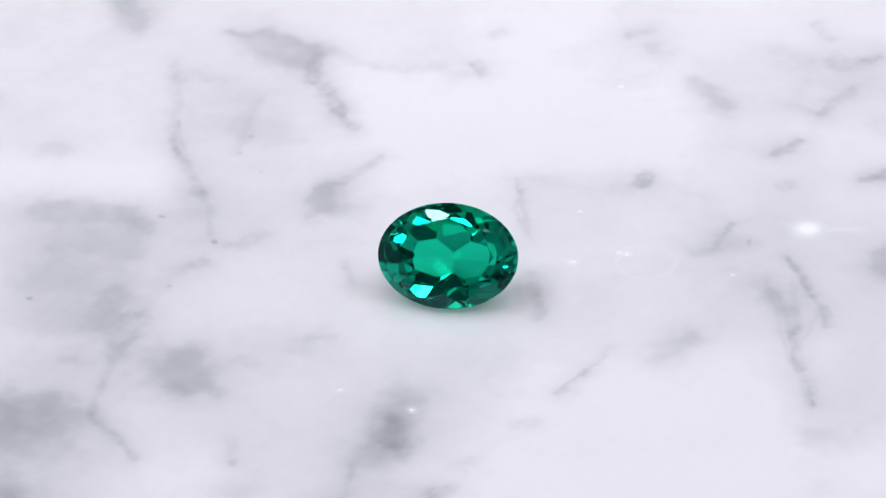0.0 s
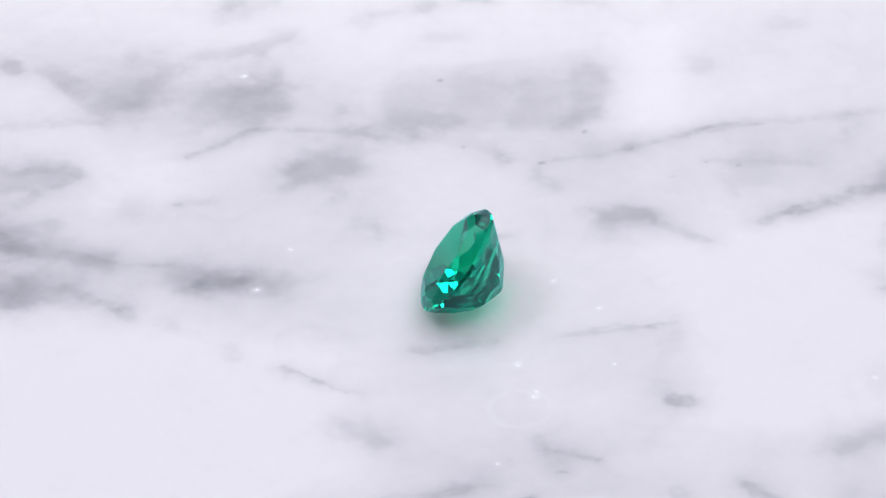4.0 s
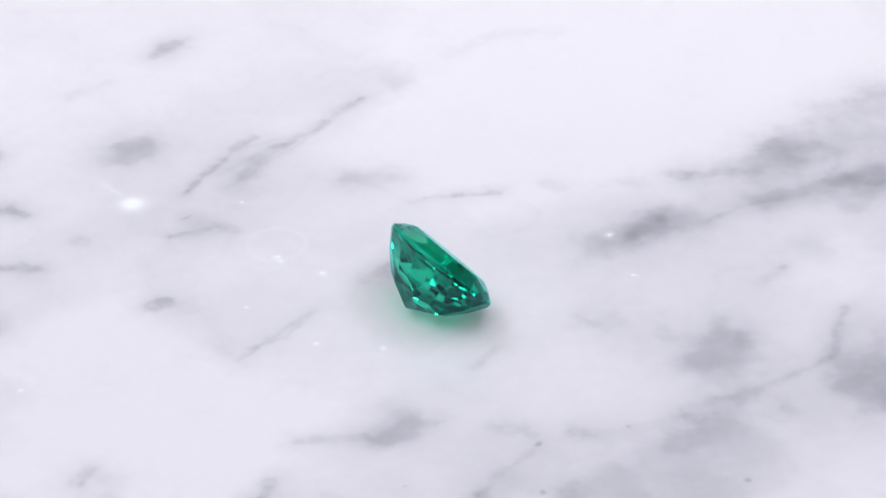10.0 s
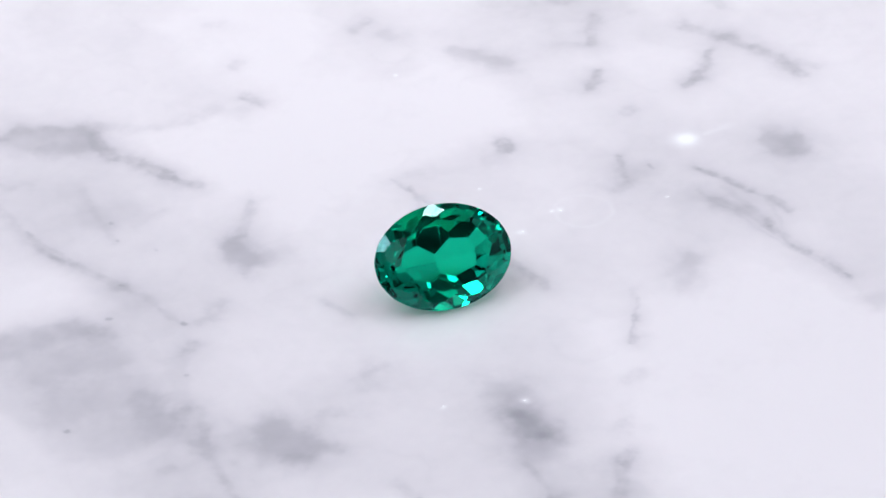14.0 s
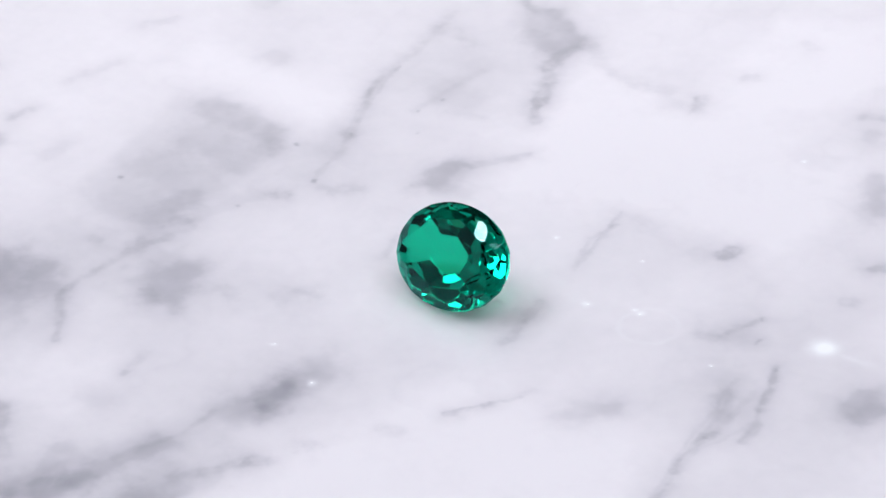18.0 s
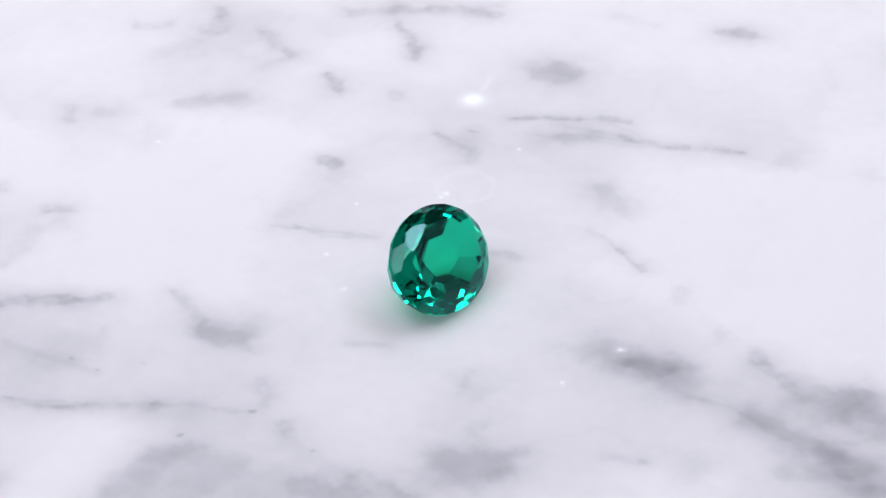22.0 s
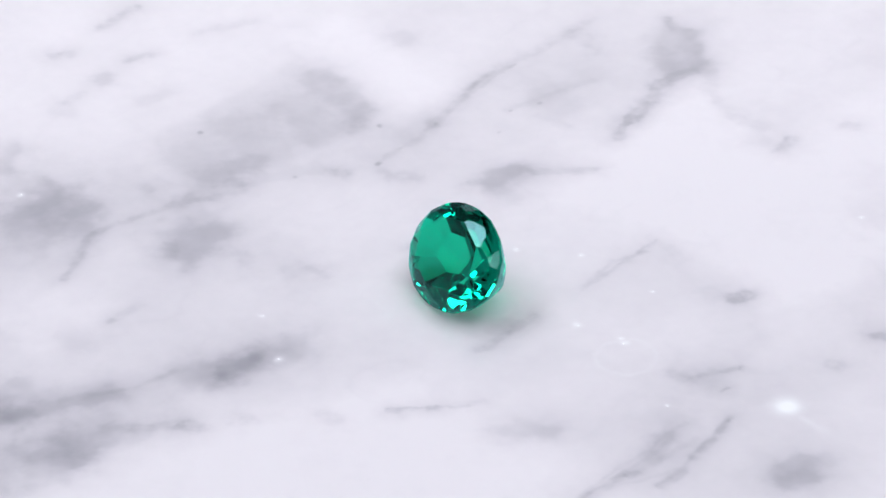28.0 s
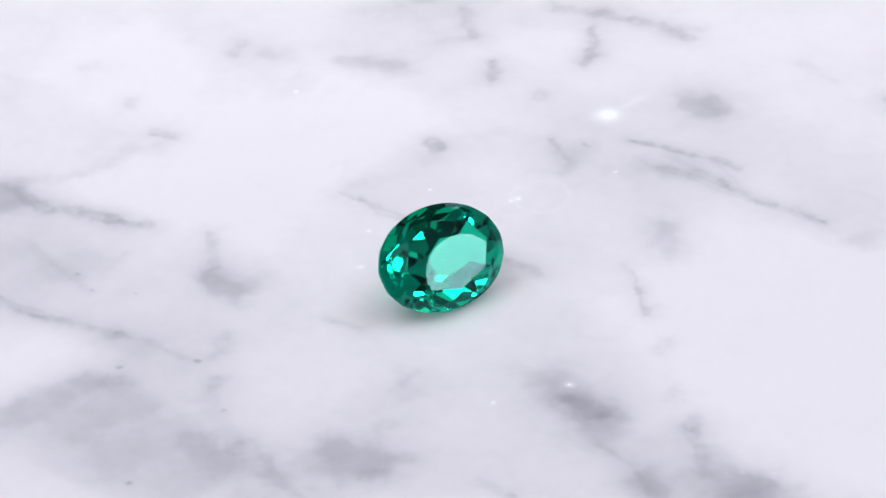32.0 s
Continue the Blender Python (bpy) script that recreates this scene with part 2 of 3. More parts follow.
sheet(.06, 0.36, -4.0, -46.4, -13.4, -43.1, -14.7, -32.3, -11.3, -26.1, -7.5, -19.5, -2.4, -21.5, -2.2, -30.1)
sheet(.08, 0.55, -27.8, -23.2, -31.9, -27.1, -37.3, -28.7, -35.2, -17.9, -28.5, -20.2)
sheet(.05, 2.37, -16.6, -33.7, -39.4, -38.9, -27.8, 19.7, -20.1, 14.7, -17.7, 0.8, -10.8, -6.0, -9.9, -15.2)
sheet(.1, 1.19, 11.9, 6.7, 4.6, 5.7, 5.1, 15.5, 12.5, 15.7)
sheet(.15, 0.36, -23.1, -38.0, -24.9, -35.9, -23.3, -32.1, -20.6, -31.3, -21.9, -26.1, -19.4, -24.8, -18.7, -28.1, -17.5, -32.6, -18.9, -36.1)
sheet(.09, 1.19, -13.6, -34.2, -14.5, -30.6, -10.5, -23.8, -5.8, -17.4, -4.0, -21.9, -10.4, -27.3)
sheet(-.17, 1.98, -7.6, 32.4, 19.0, 28.6, 16.8, 14.5, -3.5, 13.8)
sheet(-.10, 2.37, 6.0, -9.5, 20.2, -6.5, 20.9, -19.4, 17.5, -25.3, 3.2, -24.3)
sheet(-.12, 1.19, 2.6, 44.6, 14.0, 43.7, 13.2, 36.7, 7.7, 31.2, 2.7, 33.3)
sheet(-.10, 1.19, -34.9, 20.8, -19.9, 18.9, -19.8, 14.6, -34.4, 15.4)
sheet(-.18, 2.77, 35.9, -52.8, -3.6, -46.5, -1.5, -21.2, 5.4, -8.5, 17.7, -8.2, 28.2, -21.1)
sheet(-.12, 1.19, -14.8, -24.0, -21.4, -25.4, -23.9, -17.7, -15.0, -16.0)
vein(.45, 0.99, -24.0, 42.8, -23.0, 39.2)
vein(.40, 0.32, -16.0, 37.6, -14.8, 36.7)
vein(.30, 0.40, -13.6, 37.3, -11.0, 35.7, -9.5, 34.6)
vein(.30, 0.99, -13.1, 33.7, -11.0, 32.7, -9.7, 33.8)
vein(.40, 0.55, -9.3, 33.4, -9.7, 30.1, -8.4, 27.5, -7.4, 25.0)
vein(.60, 0.40, -7.6, 25.4, -7.0, 23.8, -6.3, 22.9)
vein(.15, 0.55, -9.3, 35.1, -5.9, 32.3, -2.5, 30.8, 0.3, 31.1)
vein(.13, 0.24, -19.8, 33.8, -19.7, 27.6, -19.9, 23.2, -19.8, 21.0)
vein(.26, 0.20, -19.8, 22.8, -19.8, 21.0, -19.0, 18.9, -18.0, 15.6, -17.0, 12.9, -16.8, 10.3, -16.5, 8.2)
vein(.10, 0.55, -19.9, 32.6, -19.8, 22.0)
vein(.35, 0.28, -19.8, 21.0, -19.0, 19.0)
vein(.45, 0.36, -17.9, 14.7, -17.5, 14.7)
vein(.15, 0.59, -19.7, 30.9, -18.4, 31.6, -16.5, 30.2)
vein(.20, 0.24, -13.6, 27.3, -14.2, 24.1, -14.6, 22.2, -15.2, 19.8)
vein(.08, 0.99, -14.3, 28.0, -14.7, 23.2)
vein(.12, 0.32, -12.5, 20.8, -10.1, 21.2)
vein(.48, 1.11, -8.8, 14.4, -8.8, 11.9)
vein(.35, 0.36, -7.6, 15.2, -5.9, 17.0, -4.5, 18.6)
vein(.10, 0.79, -9.2, 11.6, -6.0, 11.7)
vein(.20, 0.87, -28.7, 21.5, -27.9, 21.4)
vein(.15, 0.71, -29.4, 13.5, -25.8, 13.6, -22.5, 11.8)
vein(.20, 1.19, -28.2, 13.0, -22.9, 11.9)
vein(.30, 0.40, -22.7, 11.6, -21.9, 11.3)
vein(1.50, 0.14, -16.5, 8.1, -16.4, 8.1)
vein(.30, 0.47, -15.5, 7.7, -14.4, 7.9, -13.2, 8.9)
vein(.35, 0.51, -17.7, 5.3, -17.1, 5.6)
vein(.30, 0.47, 4.7, 35.8, 4.1, 35.5)
vein(.35, 0.55, 2.9, 31.2, 3.2, 30.0)
vein(.15, 0.79, 0.9, 29.7, 1.7, 29.6)
vein(.35, 0.40, 14.6, 34.9, 16.1, 35.4)
vein(.25, 0.63, 16.2, 33.0, 16.5, 32.3)
vein(.10, 0.99, 13.5, 27.8, 15.2, 27.7)
vein(.25, 0.71, 19.2, 27.8, 19.7, 25.7, 21.2, 23.6)
vein(.25, 0.55, 28.6, 35.0, 29.4, 33.0)
vein(.12, 0.63, 24.8, 31.9, 27.6, 30.0)
vein(.30, 0.55, 29.3, 29.5, 30.0, 28.2)
vein(.50, 0.47, 31.8, 28.9, 32.9, 29.6)
vein(.40, 0.40, 28.1, 22.2, 29.1, 23.8, 30.5, 25.3)
vein(.20, 0.47, 25.8, 23.6, 28.1, 22.2)
vein(.50, 0.36, 23.9, 17.1, 25.0, 17.4, 25.9, 18.5)
vein(.12, 0.79, 24.3, 17.4, 24.8, 17.4)
vein(.25, 0.55, 24.3, 12.6, 24.7, 12.6)
vein(.65, 0.55, 14.2, 14.6, 14.2, 13.9)
vein(.15, 0.79, 12.4, 13.3, 13.2, 13.3)
vein(.55, 0.32, 29.8, 12.8, 31.5, 13.0)
vein(.12, 0.40, 4.6, 15.1, 8.2, 14.6)
vein(.22, 0.20, 5.2, 14.6, 5.5, 10.9, 5.7, 7.9)
vein(.06, 0.71, 18.6, 11.4, 19.5, 7.6)
vein(.42, 0.28, 18.8, 5.6, 19.5, 6.9, 20.0, 8.1)
vein(.12, 0.47, 18.2, 4.8, 18.7, 5.0)
vein(.12, 0.79, 20.5, 5.3, 21.2, 5.3)
vein(.35, 0.24, -7.0, 4.9, -6.7, 2.4)
vein(1.20, 0.10, -29.0, 2.1, -28.9, 2.1)
vein(.30, 0.55, -22.5, -0.8, -21.8, -0.6)
vein(.25, 0.87, -23.4, 2.2, -23.8, -1.6)
vein(.26, 1.78, -27.2, 9.2, -22.9, 8.2)
vein(.12, 1.98, -28.2, -5.7, -25.9, -5.9)
vein(.30, 0.36, -26.1, -5.7, -25.6, -5.6)
vein(.22, 0.24, -20.7, -0.8, -22.0, -3.5, -22.9, -6.1, -23.5, -9.0, -23.9, -11.3, -23.6, -12.9, -22.5, -14.6, -20.8, -17.5)
vein(.14, 0.32, -22.4, -4.1, -23.0, -6.4, -23.7, -9.0)
vein(.14, 0.63, -19.0, 4.7, -21.6, -0.1, -22.8, -3.4)
vein(.20, 0.32, -21.5, -2.8, -22.4, -4.1)
vein(.42, 1.19, -18.2, -5.9, -17.8, -8.7)
vein(.30, 0.55, -18.9, -9.8, -18.2, -9.7)
vein(.20, 0.55, -16.7, -9.2, -15.9, -10.5)
vein(.08, 1.38, -19.7, -7.6, -18.6, -7.7)
vein(.15, 0.59, -14.4, -6.7, -13.5, -6.8)
vein(.25, 0.55, -9.7, -4.5, -8.6, -4.1)
vein(.15, 0.55, -10.6, -5.6, -9.9, -5.5)
vein(1.00, 0.87, -4.2, -14.1, -4.4, -16.4)
vein(.22, 1.42, -3.3, -11.4, -4.5, -15.8, -5.6, -18.5)
vein(.12, 1.19, -2.9, -11.8, -2.5, -11.1)
vein(.08, 1.58, -6.1, -17.9, -4.7, -18.0)
vein(.45, 0.71, -27.0, -10.1, -27.0, -11.4)
vein(.18, 1.78, -29.3, -12.2, -26.3, -12.4)
vein(.20, 1.98, -28.4, -14.8, -26.9, -14.3)
vein(.40, 0.24, -23.8, -12.0, -23.4, -13.0)
vein(.20, 0.32, -24.0, -10.0, -23.7, -12.6)
vein(.35, 0.24, -22.5, -14.2, -21.7, -15.9, -20.7, -17.3)
vein(.25, 0.28, -14.6, -15.7, -14.5, -18.2)
vein(.40, 0.20, -14.6, -18.0, -14.5, -18.3)
vein(.40, 0.79, -29.5, -20.4, -28.6, -20.4)
vein(.15, 0.99, -15.6, -21.2, -14.1, -21.3)
vein(.35, 0.55, -1.8, -22.5, -0.9, -22.1)
vein(.20, 0.55, 0.3, -19.7, 0.7, -19.4)
vein(.40, 0.40, 5.9, 2.5, 6.0, 0.0, 6.2, -2.8)
vein(.20, 0.71, 5.1, 0.8, 5.3, -0.6)
vein(.22, 0.24, 6.8, -11.8, 7.8, -10.6, 8.8, -9.3, 10.7, -6.8)
vein(.35, 0.32, 6.8, -11.8, 7.3, -11.5)
vein(.35, 0.24, 8.4, -9.8, 8.9, -9.4)
vein(.30, 0.71, 14.0, -7.9, 15.1, -6.9, 16.3, -6.1)
vein(.10, 0.95, 14.4, -8.7, 15.3, -5.5)
vein(.15, 0.55, 3.9, -15.4, 5.2, -15.1)
vein(.40, 0.32, 23.8, 3.3, 24.4, 0.8, 24.9, -1.4)
vein(.35, 0.32, 25.3, -3.1, 25.5, -5.2)
vein(.30, 0.63, 22.2, -1.2, 22.8, -3.3)
vein(.12, 1.19, 20.4, 0.4, 22.0, 0.3)
vein(.50, 0.24, 23.2, -5.2, 23.2, -6.8)
vein(.30, 0.32, 23.3, -7.4, 23.1, -10.3)
vein(.30, 0.36, 23.6, -12.0, 23.7, -14.3)
vein(.20, 0.24, 23.7, 0.1, 23.2, -5.3)
vein(.20, 0.79, 23.3, -17.7, 24.0, -17.9)
vein(.40, 0.79, 30.1, 3.2, 30.1, 1.4)
vein(.20, 0.55, 17.4, 4.4, 18.2, 4.5)
vein(.08, 0.99, 14.8, 4.0, 16.4, 4.2)
vein(.15, 0.47, -29.5, 14.1, -25.4, 14.1, -22.1, 11.8, -20.9, 9.9)
vein(.20, 1.66, -27.7, 4.6, -23.3, 3.6)
vein(.15, 1.38, -27.8, -0.3, -24.3, -0.6)
vein(.15, 1.58, -28.6, -12.2, -25.9, -12.4)
vein(.15, 1.27, -14.5, 35.5, -10.1, 33.5)
vein(.18, 1.98, 27.9, 27.9, 31.9, 26.8)
vein(.15, 1.19, 19.3, 27.0, 21.2, 24.0)
vein(.15, 1.19, -18.7, 18.0, -17.6, 8.9)
vein(.12, 1.58, -15.1, 24.0, -12.6, 23.0)
vein(.06, 1.98, -21.3, -6.2, -16.7, -7.9)
vein(.10, 1.98, -13.0, -4.1, -9.1, -5.7)
vein(.06, 1.58, 21.2, 0.3, 24.0, -2.7)
vein(.10, 1.58, 17.9, 7.7, 20.1, 5.4)
vein(.15, 1.78, -4.2, -31.4, -5.4, -26.3)
vein(.15, 1.98, -9.6, -36.6, -12.4, -31.8)
vein(.06, 1.78, -16.6, -33.7, -22.8, -31.9)
vein(.08, 2.37, -28.9, -22.6, -34.1, -20.9)
vein(.12, 1.98, -26.6, -16.5, -32.3, -11.7)
vein(.05, 1.58, -14.7, -26.4, -18.9, -25.8)
vein(.50, 0.79, -12.0, -39.0, -12.8, -38.3)
vein(.18, 1.19, -10.2, -38.2, -11.9, -38.0)
vein(.30, 0.32, -15.1, -36.0, -16.2, -35.7)
vein(.40, 0.79, -18.2, -36.1, -20.1, -34.5, -22.6, -33.6)
vein(.30, 0.99, -22.5, -35.4, -24.2, -35.6)
vein(.55, 0.71, -10.2, -29.2, -11.4, -32.0, -12.1, -31.0)
vein(.30, 0.79, -12.9, -32.2, -14.0, -32.4)
vein(.40, 0.63, -10.9, -30.0, -9.2, -26.5, -7.8, -23.4)
vein(.35, 0.55, -3.2, -29.9, -6.2, -29.6)
vein(.12, 1.38, -4.7, -32.2, -5.1, -27.1)
vein(.35, 0.47, -16.0, -29.6, -17.9, -27.6, -19.2, -25.3)
vein(.15, 0.79, -20.8, -27.1, -22.3, -28.6)
vein(.20, 0.55, -26.3, -34.8, -27.2, -29.5, -26.9, -22.9)
vein(.60, 0.63, -35.2, -29.8, -36.2, -30.1)
vein(.25, 0.40, -27.7, -22.8, -29.8, -24.9, -32.6, -26.5)
vein(.15, 1.38, -29.6, -21.6, -34.3, -20.1)
vein(.12, 1.98, -8.1, -35.1, -12.3, -34.4)
vein(.25, 0.63, -15.5, -32.2, -17.0, -33.7)
vein(.12, 1.98, -30.2, -16.4, -28.8, -11.1)
vein(.12, 1.78, -32.4, -24.6, -30.9, -19.1)
vein(.12, 1.78, -20.5, -33.7, -20.0, -26.8)
vein(.09, 1.58, -11.4, -29.5, -8.7, -24.1)
vein(.30, 0.79, -34.8, -27.6, -31.6, -24.4, -29.2, -21.9)
vein(.30, 0.99, -30.9, -20.0, -33.5, -17.8)
vein(.09, 2.37, -38.3, -27.3, -38.5, -23.7)
vein(.12, 1.19, -36.9, -20.4, -36.9, -19.1)
vein(.30, 0.79, -35.3, -15.4, -35.5, -11.9, -37.3, -9.5)
vein(.35, 0.99, -29.5, -13.8, -29.6, -11.2, -31.3, -10.6)
vein(.35, 0.47, -21.0, -31.2, -20.1, -25.2)
vein(.20, 0.47, -18.2, -33.2, -18.2, -28.6)
vein(.40, 0.59, -13.5, -33.8, -13.5, -32.8)
vein(.30, 0.99, -12.9, -29.3, -12.6, -27.6)
vein(.15, 1.19, -4.7, -30.7, -4.8, -29.1)
vein(.30, 0.55, -4.9, -26.3, -2.2, -23.0)
vein(.20, 0.32, -39.7, -2.3, -39.8, -0.6)
vein(.20, 0.63, -35.6, 2.1, -35.4, 3.5)
vein(.20, 0.47, -40.3, 11.1, -38.7, 15.1)
vein(.20, 0.40, -40.2, 21.1, -38.6, 22.8)
vein(.20, 0.79, -33.7, 28.2, -33.4, 29.5)
vein(.45, 0.47, -46.4, 6.8, -46.9, 9.1, -46.7, 10.4)
vein(.40, 0.47, -45.7, 1.4, -45.1, 2.4)
vein(.40, 0.47, -41.1, 5.1, -40.7, 6.4)
vein(.15, 0.87, -39.0, -3.6, -38.3, -3.1)
vein(.15, 1.19, -8.4, -41.9, -9.3, -40.3)
vein(.18, 1.19, -5.1, -39.1, -5.5, -35.3, -7.1, -32.6)
vein(.12, 1.19, -5.9, -30.4, -6.0, -29.1)
vein(.40, 0.55, -42.6, -13.6, -43.5, -12.7)
vein(.20, 0.79, -40.6, -14.3, -42.8, -9.8)
vein(.40, 0.63, -40.2, 1.6, -40.6, 2.1)
vein(.50, 0.63, 40.3, -9.6, 40.2, -10.6)
vein(.50, 0.71, 31.7, 2.1, 31.2, 0.7)
vein(.30, 0.99, -3.9, -40.4, -7.1, -43.6)
vein(.20, 0.99, -2.8, -35.9, -3.9, -36.5)
vein(.15, 0.99, -2.7, -25.3, -4.0, -26.5)
vein(.10, 0.55, 23.5, -23.2, 22.8, -28.4, 19.5, -31.2)
vein(.10, 0.47, 42.3, -20.1, 39.0, -21.4)
vein(.07, 2.37, 36.9, 20.7, 35.8, 13.9)
vein(.50, 0.47, 40.0, -8.1, 39.8, -9.2)
vein(.15, 0.40, 40.0, 0.2, 39.5, -3.3)
vein(.50, 0.47, 36.6, 16.8, 36.9, 14.5, 37.7, 12.1, 37.8, 9.0)
vein(.30, 0.59, 35.0, 20.3, 36.2, 16.9)
vein(.60, 0.36, 34.3, 15.7, 32.7, 13.9, 30.9, 13.2)
vein(.20, 0.63, 31.3, 4.3, 31.0, 3.5)
vein(.24, 1.19, -4.7, -29.1, -5.0, -29.8)
vein(.30, 0.40, 39.4, 21.3, 39.0, 20.5)
vein(.20, 0.32, 38.8, 10.7, 39.3, 9.0)
vein(.15, 0.47, 5.9, 42.2, 6.6, 41.7)
vein(1.10, 0.09, -17.4, 14.9, -17.5, 15.0)
vein(.88, 0.09, -20.0, 11.7, -20.1, 11.8)
vein(.83, 0.08, -14.0, 22.1, -14.0, 22.2)
vein(.66, 0.08, -14.8, 19.9, -14.8, 20.0)
vein(.55, 0.08, -13.3, 17.2, -13.3, 17.4)
vein(.55, 0.08, -19.4, 2.7, -19.5, 2.8)
vein(.55, 0.12, -19.3, 19.7, -19.7, 20.7)
vein(.44, 0.09, -19.4, 24.1, -19.5, 24.7)
vein(.83, 0.08, 23.2, -5.9, 23.1, -5.8)
vein(.66, 0.08, 23.8, -14.3, 23.7, -13.9)
vein(.66, 0.08, 24.0, 2.9, 23.9, 3.1)
vein(.66, 0.09, 20.0, 7.9, 19.9, 8.0)
vein(.55, 0.08, 21.2, 5.2, 21.1, 5.7)

sheet(.20, 1.20, -12.2, -54.3, -18.1, -45.9, -14.4, -44.3, -10.4, -45.5, -6.5, -48.8)
vein(.55, 0.42, -9.6, -42.1, -12.1, -42.0, -12.6, -40.1, -14.0, -36.7)
vein(.22, 0.60, -12.2, -42.1, -13.7, -36.5)
vein(.40, 0.28, -1.9, -23.0, -1.7, -22.2)
vein(.30, 0.20, -9.6, -26.5, -7.2, -21.7, -6.9, -18.8)
vein(.18, 0.10, 23.9, 2.8, 24.9, -3.0, 23.8, -6.6)
vein(.22, 0.12, 22.0, 0.7, 22.3, -6.3, 23.2, -14.1)
vein(.30, 0.10, 10.3, -7.7, 6.6, -11.7)
vein(.25, 0.14, 5.6, 13.6, 4.9, 11.2, 5.6, 7.3)
vein(.30, 0.12, 25.3, -5.3, 24.7, -0.7, 24.0, 3.0)
vein(.28, 0.12, 23.7, -14.6, 23.0, -9.7, 22.5, -1.0)
vein(.30, 0.13, -17.4, 15.0, -18.9, 19.7, -19.6, 24.1)
vein(.26, 0.10, 5.9, 6.9, 5.4, 10.9, 5.1, 15.2)

fleck(0.85, 25.35, 6.75, 1.3, 1.05, 10, 0.25)
fleck(0.38, 27.4, 6.5, 0.25, 5.0, -3, 0.5)
fleck(0.30, 12.5, 4.4)
fleck(0.20, 11.9, 4.7)
fleck(0.30, -2.8, -13.1)
fleck(0.30, -31.8, -12.5)
fleck(0.30, 8.8, 3.8)
fleck(0.17, 9.5, 10.3)
fleck(0.17, 19.7, 1.3)
fleck(0.19, -1.1, 7.5)
fleck(0.20, -7.5, -10.4)
fleck(0.17, 2.7, 10.0)
fleck(0.18, 13.5, 27.1)
pale_ring(13.7, 3.4, 2.0, 0.13)


def marble_disc():
    side = CELLS + 1
    count = side * side
    idx = np.arange(count).reshape(side, side)
    quads = np.stack([idx[:-1, :-1], idx[:-1, 1:], idx[1:, 1:], idx[1:, :-1]], -1).reshape(-1, 4)
    rim = np.concatenate([idx[0, :-1], idx[:-1, -1], idx[-1, :0:-1], idx[:0:-1, 0]])
    co = [np.stack([disc_x, disc_y, np.zeros(count)], 1)]
    rx, ry = disc_x[rim] / RADIUS, disc_y[rim] / RADIUS
    rings, base = [rim], count
    for r, z in ((RADIUS + 0.4, -0.15), (RADIUS + 0.7, -0.7), (RADIUS + 0.7, -THICK + 0.6), (RADIUS + 0.2, -THICK)):
        co.append(np.stack([rx * r, ry * r, np.full(len(rim), z)], 1))
        rings.append(np.arange(base, base + len(rim)))
        base += len(rim)
    faces = [quads]
    for a, b in zip(rings[:-1], rings[1:]):
        faces.append(np.stack([a, b, np.roll(b, -1), np.roll(a, -1)], 1))
    me = bpy.data.meshes.new("marble_disc")
    co, faces = np.concatenate(co) * MM, np.concatenate(faces)
    me.vertices.add(len(co))
    me.vertices.foreach_set("co", co.ravel())
    me.loops.add(faces.size)
    me.loops.foreach_set("vertex_index", faces.ravel().astype(np.int32))
    me.polygons.add(len(faces))
    me.polygons.foreach_set("loop_start", np.arange(0, faces.size, 4, dtype=np.int32))
    me.update(calc_edges=True)
    for name, values in (("vein", vein_field), ("pale_spot", fleck_field)):
        att = me.attributes.new(name, "FLOAT", "POINT")
        att.data.foreach_set("value", np.concatenate([values, np.zeros(len(co) - count)]).astype(np.float32))
    me.materials.append(MARBLE)
    return tagged(new("marble_disc", me), "round polished white marble disc with soft grey veins", "marble slab")


# ---- the oval gemstone ----
HALF_LONG, HALF_WIDE = 4.88, 3.65


def facet(bm, turn, tilt, r, z):
    """Cuts the rough by a plane through the point at radius r and height z; tilt is its slope, below 0 for the underside."""
    a, s = radians(turn), radians(abs(tilt))
    n = Vector((math.cos(a) * math.sin(s), math.sin(a) * math.sin(s), math.cos(s) * (1 if tilt > 0 else -1)))
    p = Vector((math.cos(a) * r, math.sin(a) * r, z))
    cut = bmesh.ops.bisect_plane(bm, geom=bm.verts[:] + bm.edges[:] + bm.faces[:], dist=1e-6, plane_co=p, plane_no=n, clear_outer=True)
    edges = [g for g in cut["geom_cut"] if isinstance(g, bmesh.types.BMEdge)]
    if len(edges) > 2:
        bmesh.ops.contextual_create(bm, geom=edges)


def gem_part(bm, name, keep, parent, mat):
    """The facets of one zone of the stone as a mesh of their own."""
    zone = bm.copy()
    zone.faces.ensure_lookup_table()
    bmesh.ops.delete(zone, geom=[f for f in zone.faces if not keep(f.normal.z)], context="FACES")
    bmesh.ops.transform(zone, matrix=GEM_POSE, verts=zone.verts[:])
    me = bpy.data.meshes.new(name)
    zone.to_mesh(me)
    zone.free()
    me.materials.append(mat)
    ob = new(name, me)
    ob.parent = parent
    return ob


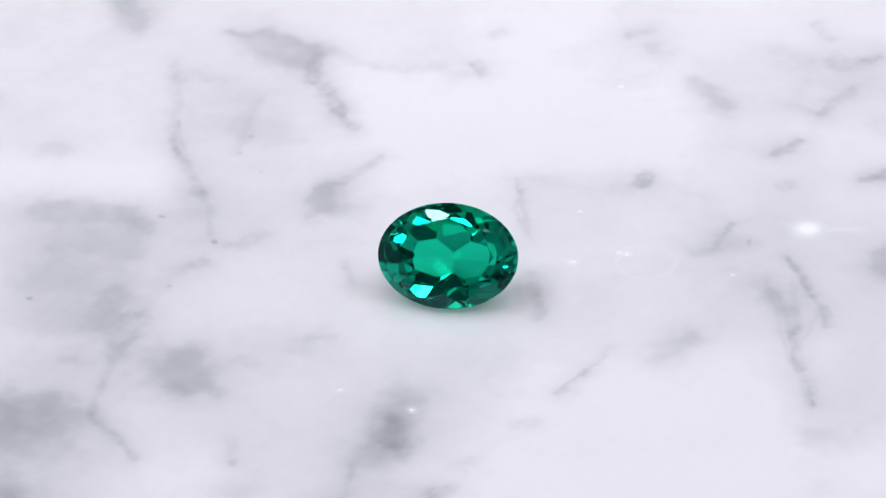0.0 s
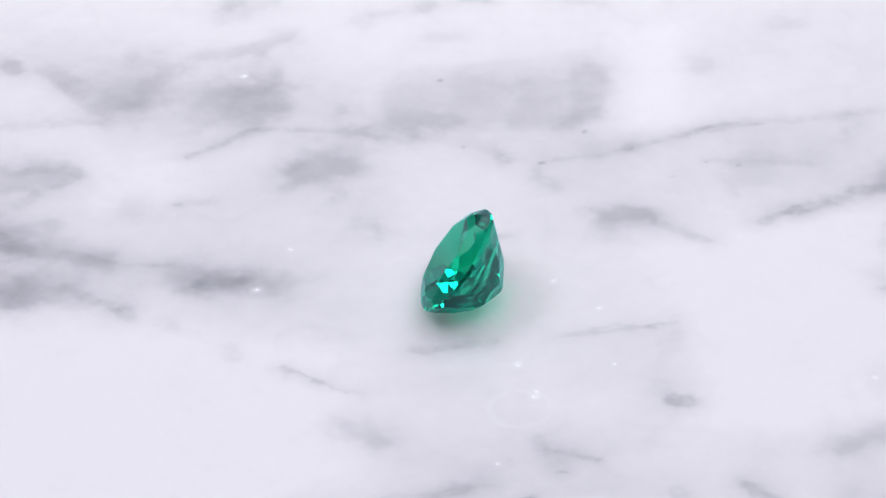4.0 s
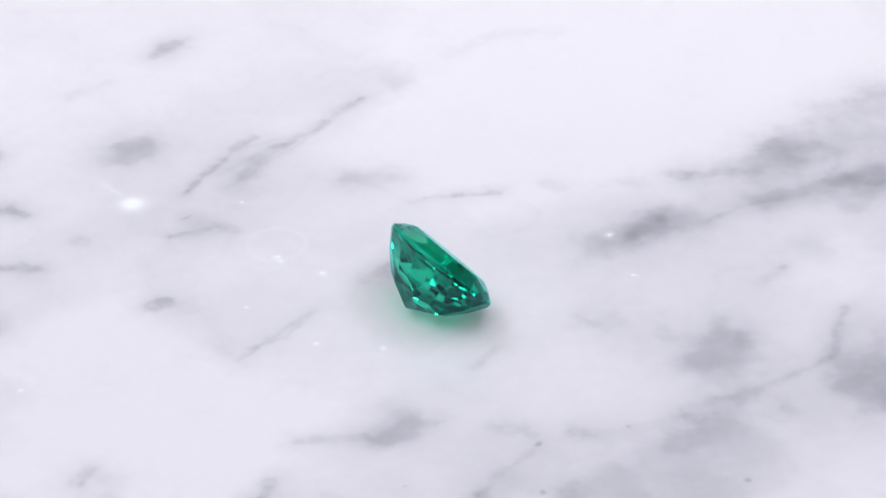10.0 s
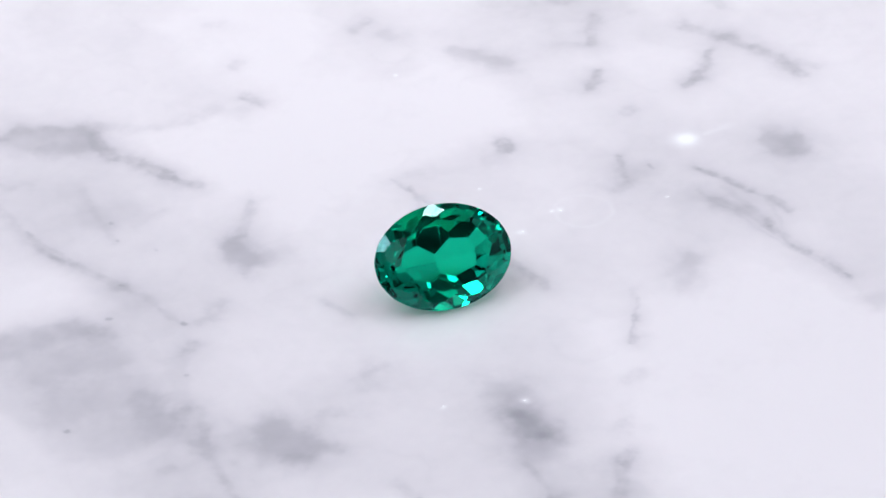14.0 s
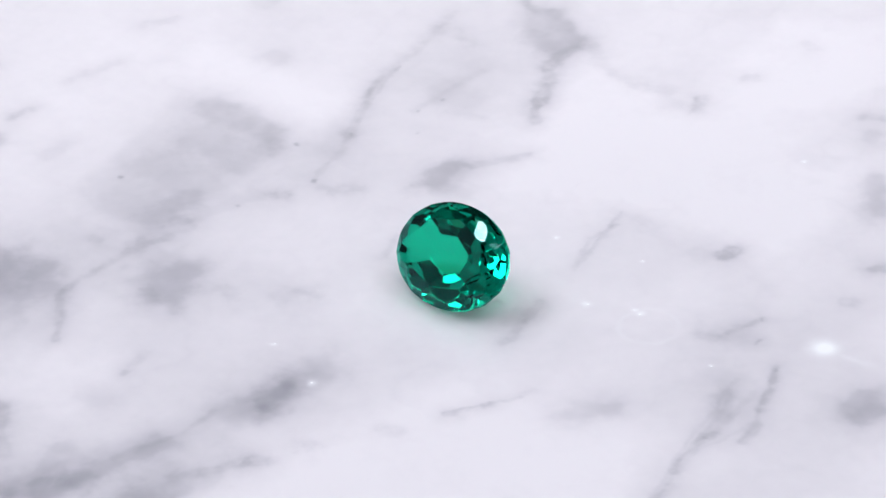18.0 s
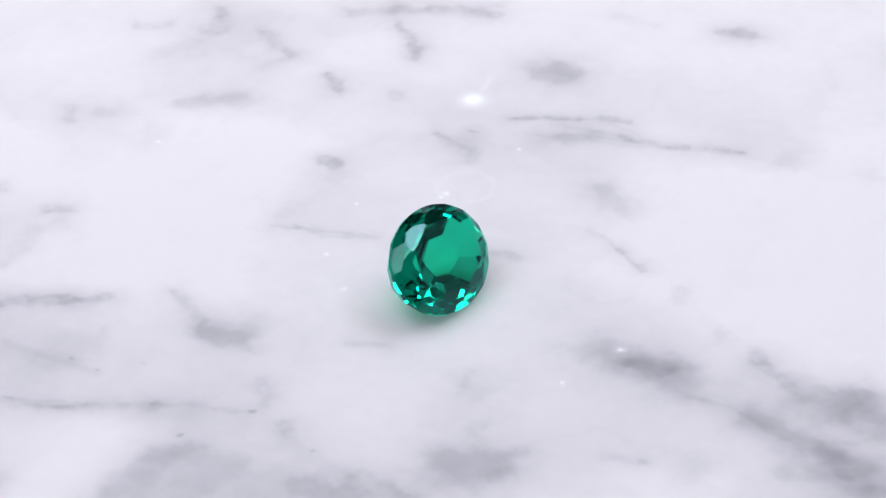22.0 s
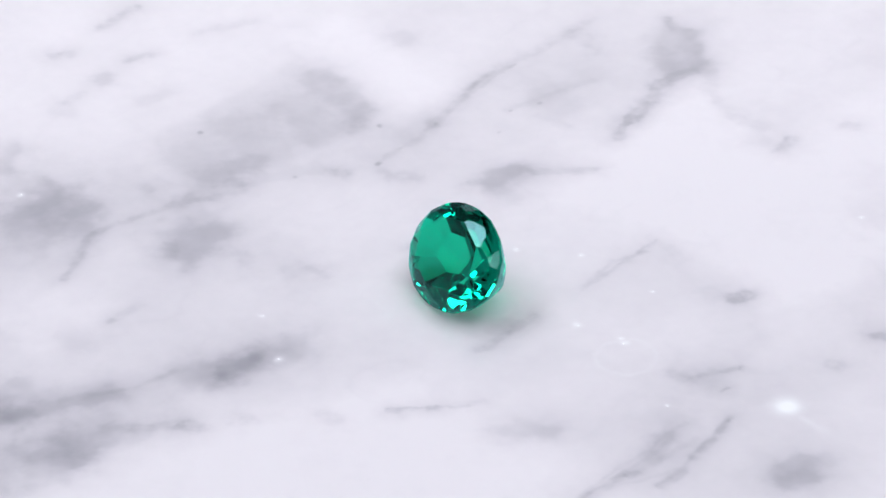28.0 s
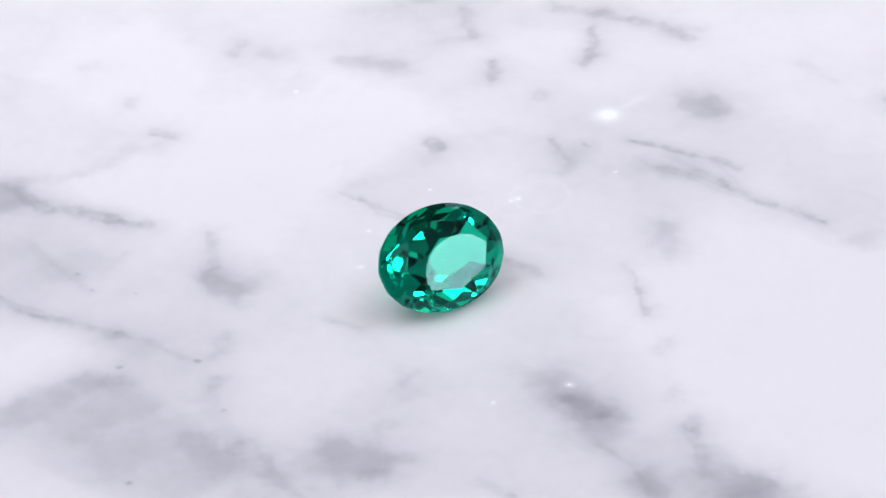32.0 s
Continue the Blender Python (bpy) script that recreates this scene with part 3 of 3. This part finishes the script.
def gemstone():
    global GEM_POSE
    bm = bmesh.new()
    bmesh.ops.create_cube(bm, size=2.6)
    for k in range(48):
        facet(bm, k * 7.5 + 3.75, 90, 1.0, 0)
    facet(bm, 0, 0.001, 0, 0.268)
    for k in range(8):
        facet(bm, k * 45, 38.5, 1.0, 0.04)
        facet(bm, k * 45 + 22.5, 25.0, 0.75, 0.213)
        facet(bm, k * 45 + 11.25, 44.0, 1.0, 0.03)
        facet(bm, k * 45 + 33.75, 44.0, 1.0, 0.03)
    # the underside: short steep facets under the girdle, broad mains, finer at the two ends, and four shallow ones that meet in the point
    for k in range(16):
        facet(bm, k * 22.5, -54.5 if 3 <= k <= 5 else -60.0, 1.0, -0.025)
    facet(bm, 90, -42.5, 0.73, -0.455)
    facet(bm, 270, -49.8, 0.825, -0.29)
    for k in (1, 3, 5, 7):
        facet(bm, k * 45 + (8 if k in (1, 5) else -8), -51.0, 0.71, -0.455)
    for end in (0, 180):
        facet(bm, end, -57.0, 0.74, -0.45)
        for off in (-22.5, 22.5):
            facet(bm, end + off, -54.0, 0.745, -0.45)
    for turn in (33, 147, 213, 327):
        facet(bm, turn, -32.0, 0.03, -1.03)
    facet(bm, 0, -0.001, 0, -1.04)
    bmesh.ops.remove_doubles(bm, verts=bm.verts[:], dist=1e-5)
    worn = bmesh.ops.bevel(bm, geom=bm.edges[:], offset=0.003, segments=2, profile=0.5, affect="EDGES", clamp_overlap=True)
    for f in worn["faces"]:
        f.smooth = True
    bmesh.ops.recalc_face_normals(bm, faces=bm.faces[:])
    turn = (Matrix.Rotation(radians(-12.3), 4, "Z") @ Matrix.Rotation(radians(49.8), 4, "X") @ Matrix.Rotation(radians(-1.0), 4, "Y")
            @ Matrix.Diagonal((HALF_LONG * MM, HALF_WIDE * MM, HALF_WIDE * MM, 1)))
    low = min((turn @ v.co).z for v in bm.verts)
    GEM_POSE = Matrix.Translation((0.00002, 0.00063, -low)) @ turn
    ob = tagged(new("gemstone"), "clear emerald-green oval faceted gemstone lying tilted on marble", "gemstone")
    gem_part(bm, "table", lambda z: z > 0.99, ob, GEM)
    gem_part(bm, "crown", lambda z: 0.05 < z <= 0.99, ob, GEM)
    gem_part(bm, "girdle", lambda z: -0.05 <= z <= 0.05, ob, GIRDLE)
    gem_part(bm, "pavilion", lambda z: z < -0.05, ob, PAVILION)
    bm.free()
    return ob


def pale_grain(parent, x, y, r):
    """A low uneven dome, a fortieth of a millimetre proud of the polish."""
    bm = bmesh.new()
    rng = random.Random(round(x * 31 + y * 17))
    top = bm.verts.new((x * MM, y * MM, 0.025 * MM))
    rim = []
    for k in range(11):
        a, q = k * math.tau / 11, r * rng.uniform(0.55, 1.15)
        rim.append(bm.verts.new(((x + 1.25 * q * math.cos(a)) * MM, (y + q * math.sin(a)) * MM, -0.01 * MM)))
    for k in range(11):
        bm.faces.new((top, rim[k], rim[(k + 1) % 11]))
    me = bpy.data.meshes.new("pale_fleck")
    bm.to_mesh(me)
    bm.free()
    me.materials.append(PALE_SPOT)
    for p in me.polygons:
        p.use_smooth = True
    ob = tagged(new("pale_fleck", me), "bright white fleck")
    ob.parent = parent


disc = marble_disc()
for grain in grains:
    pale_grain(disc, *grain)
gem = gemstone()


def motions():
    rows = [(t, pose(0, 0, 0, 0, 0, -a)) for t, a in TURN + TURN_BACK]
    walk(disc, rows)
    walk(gem, rows)


motions()
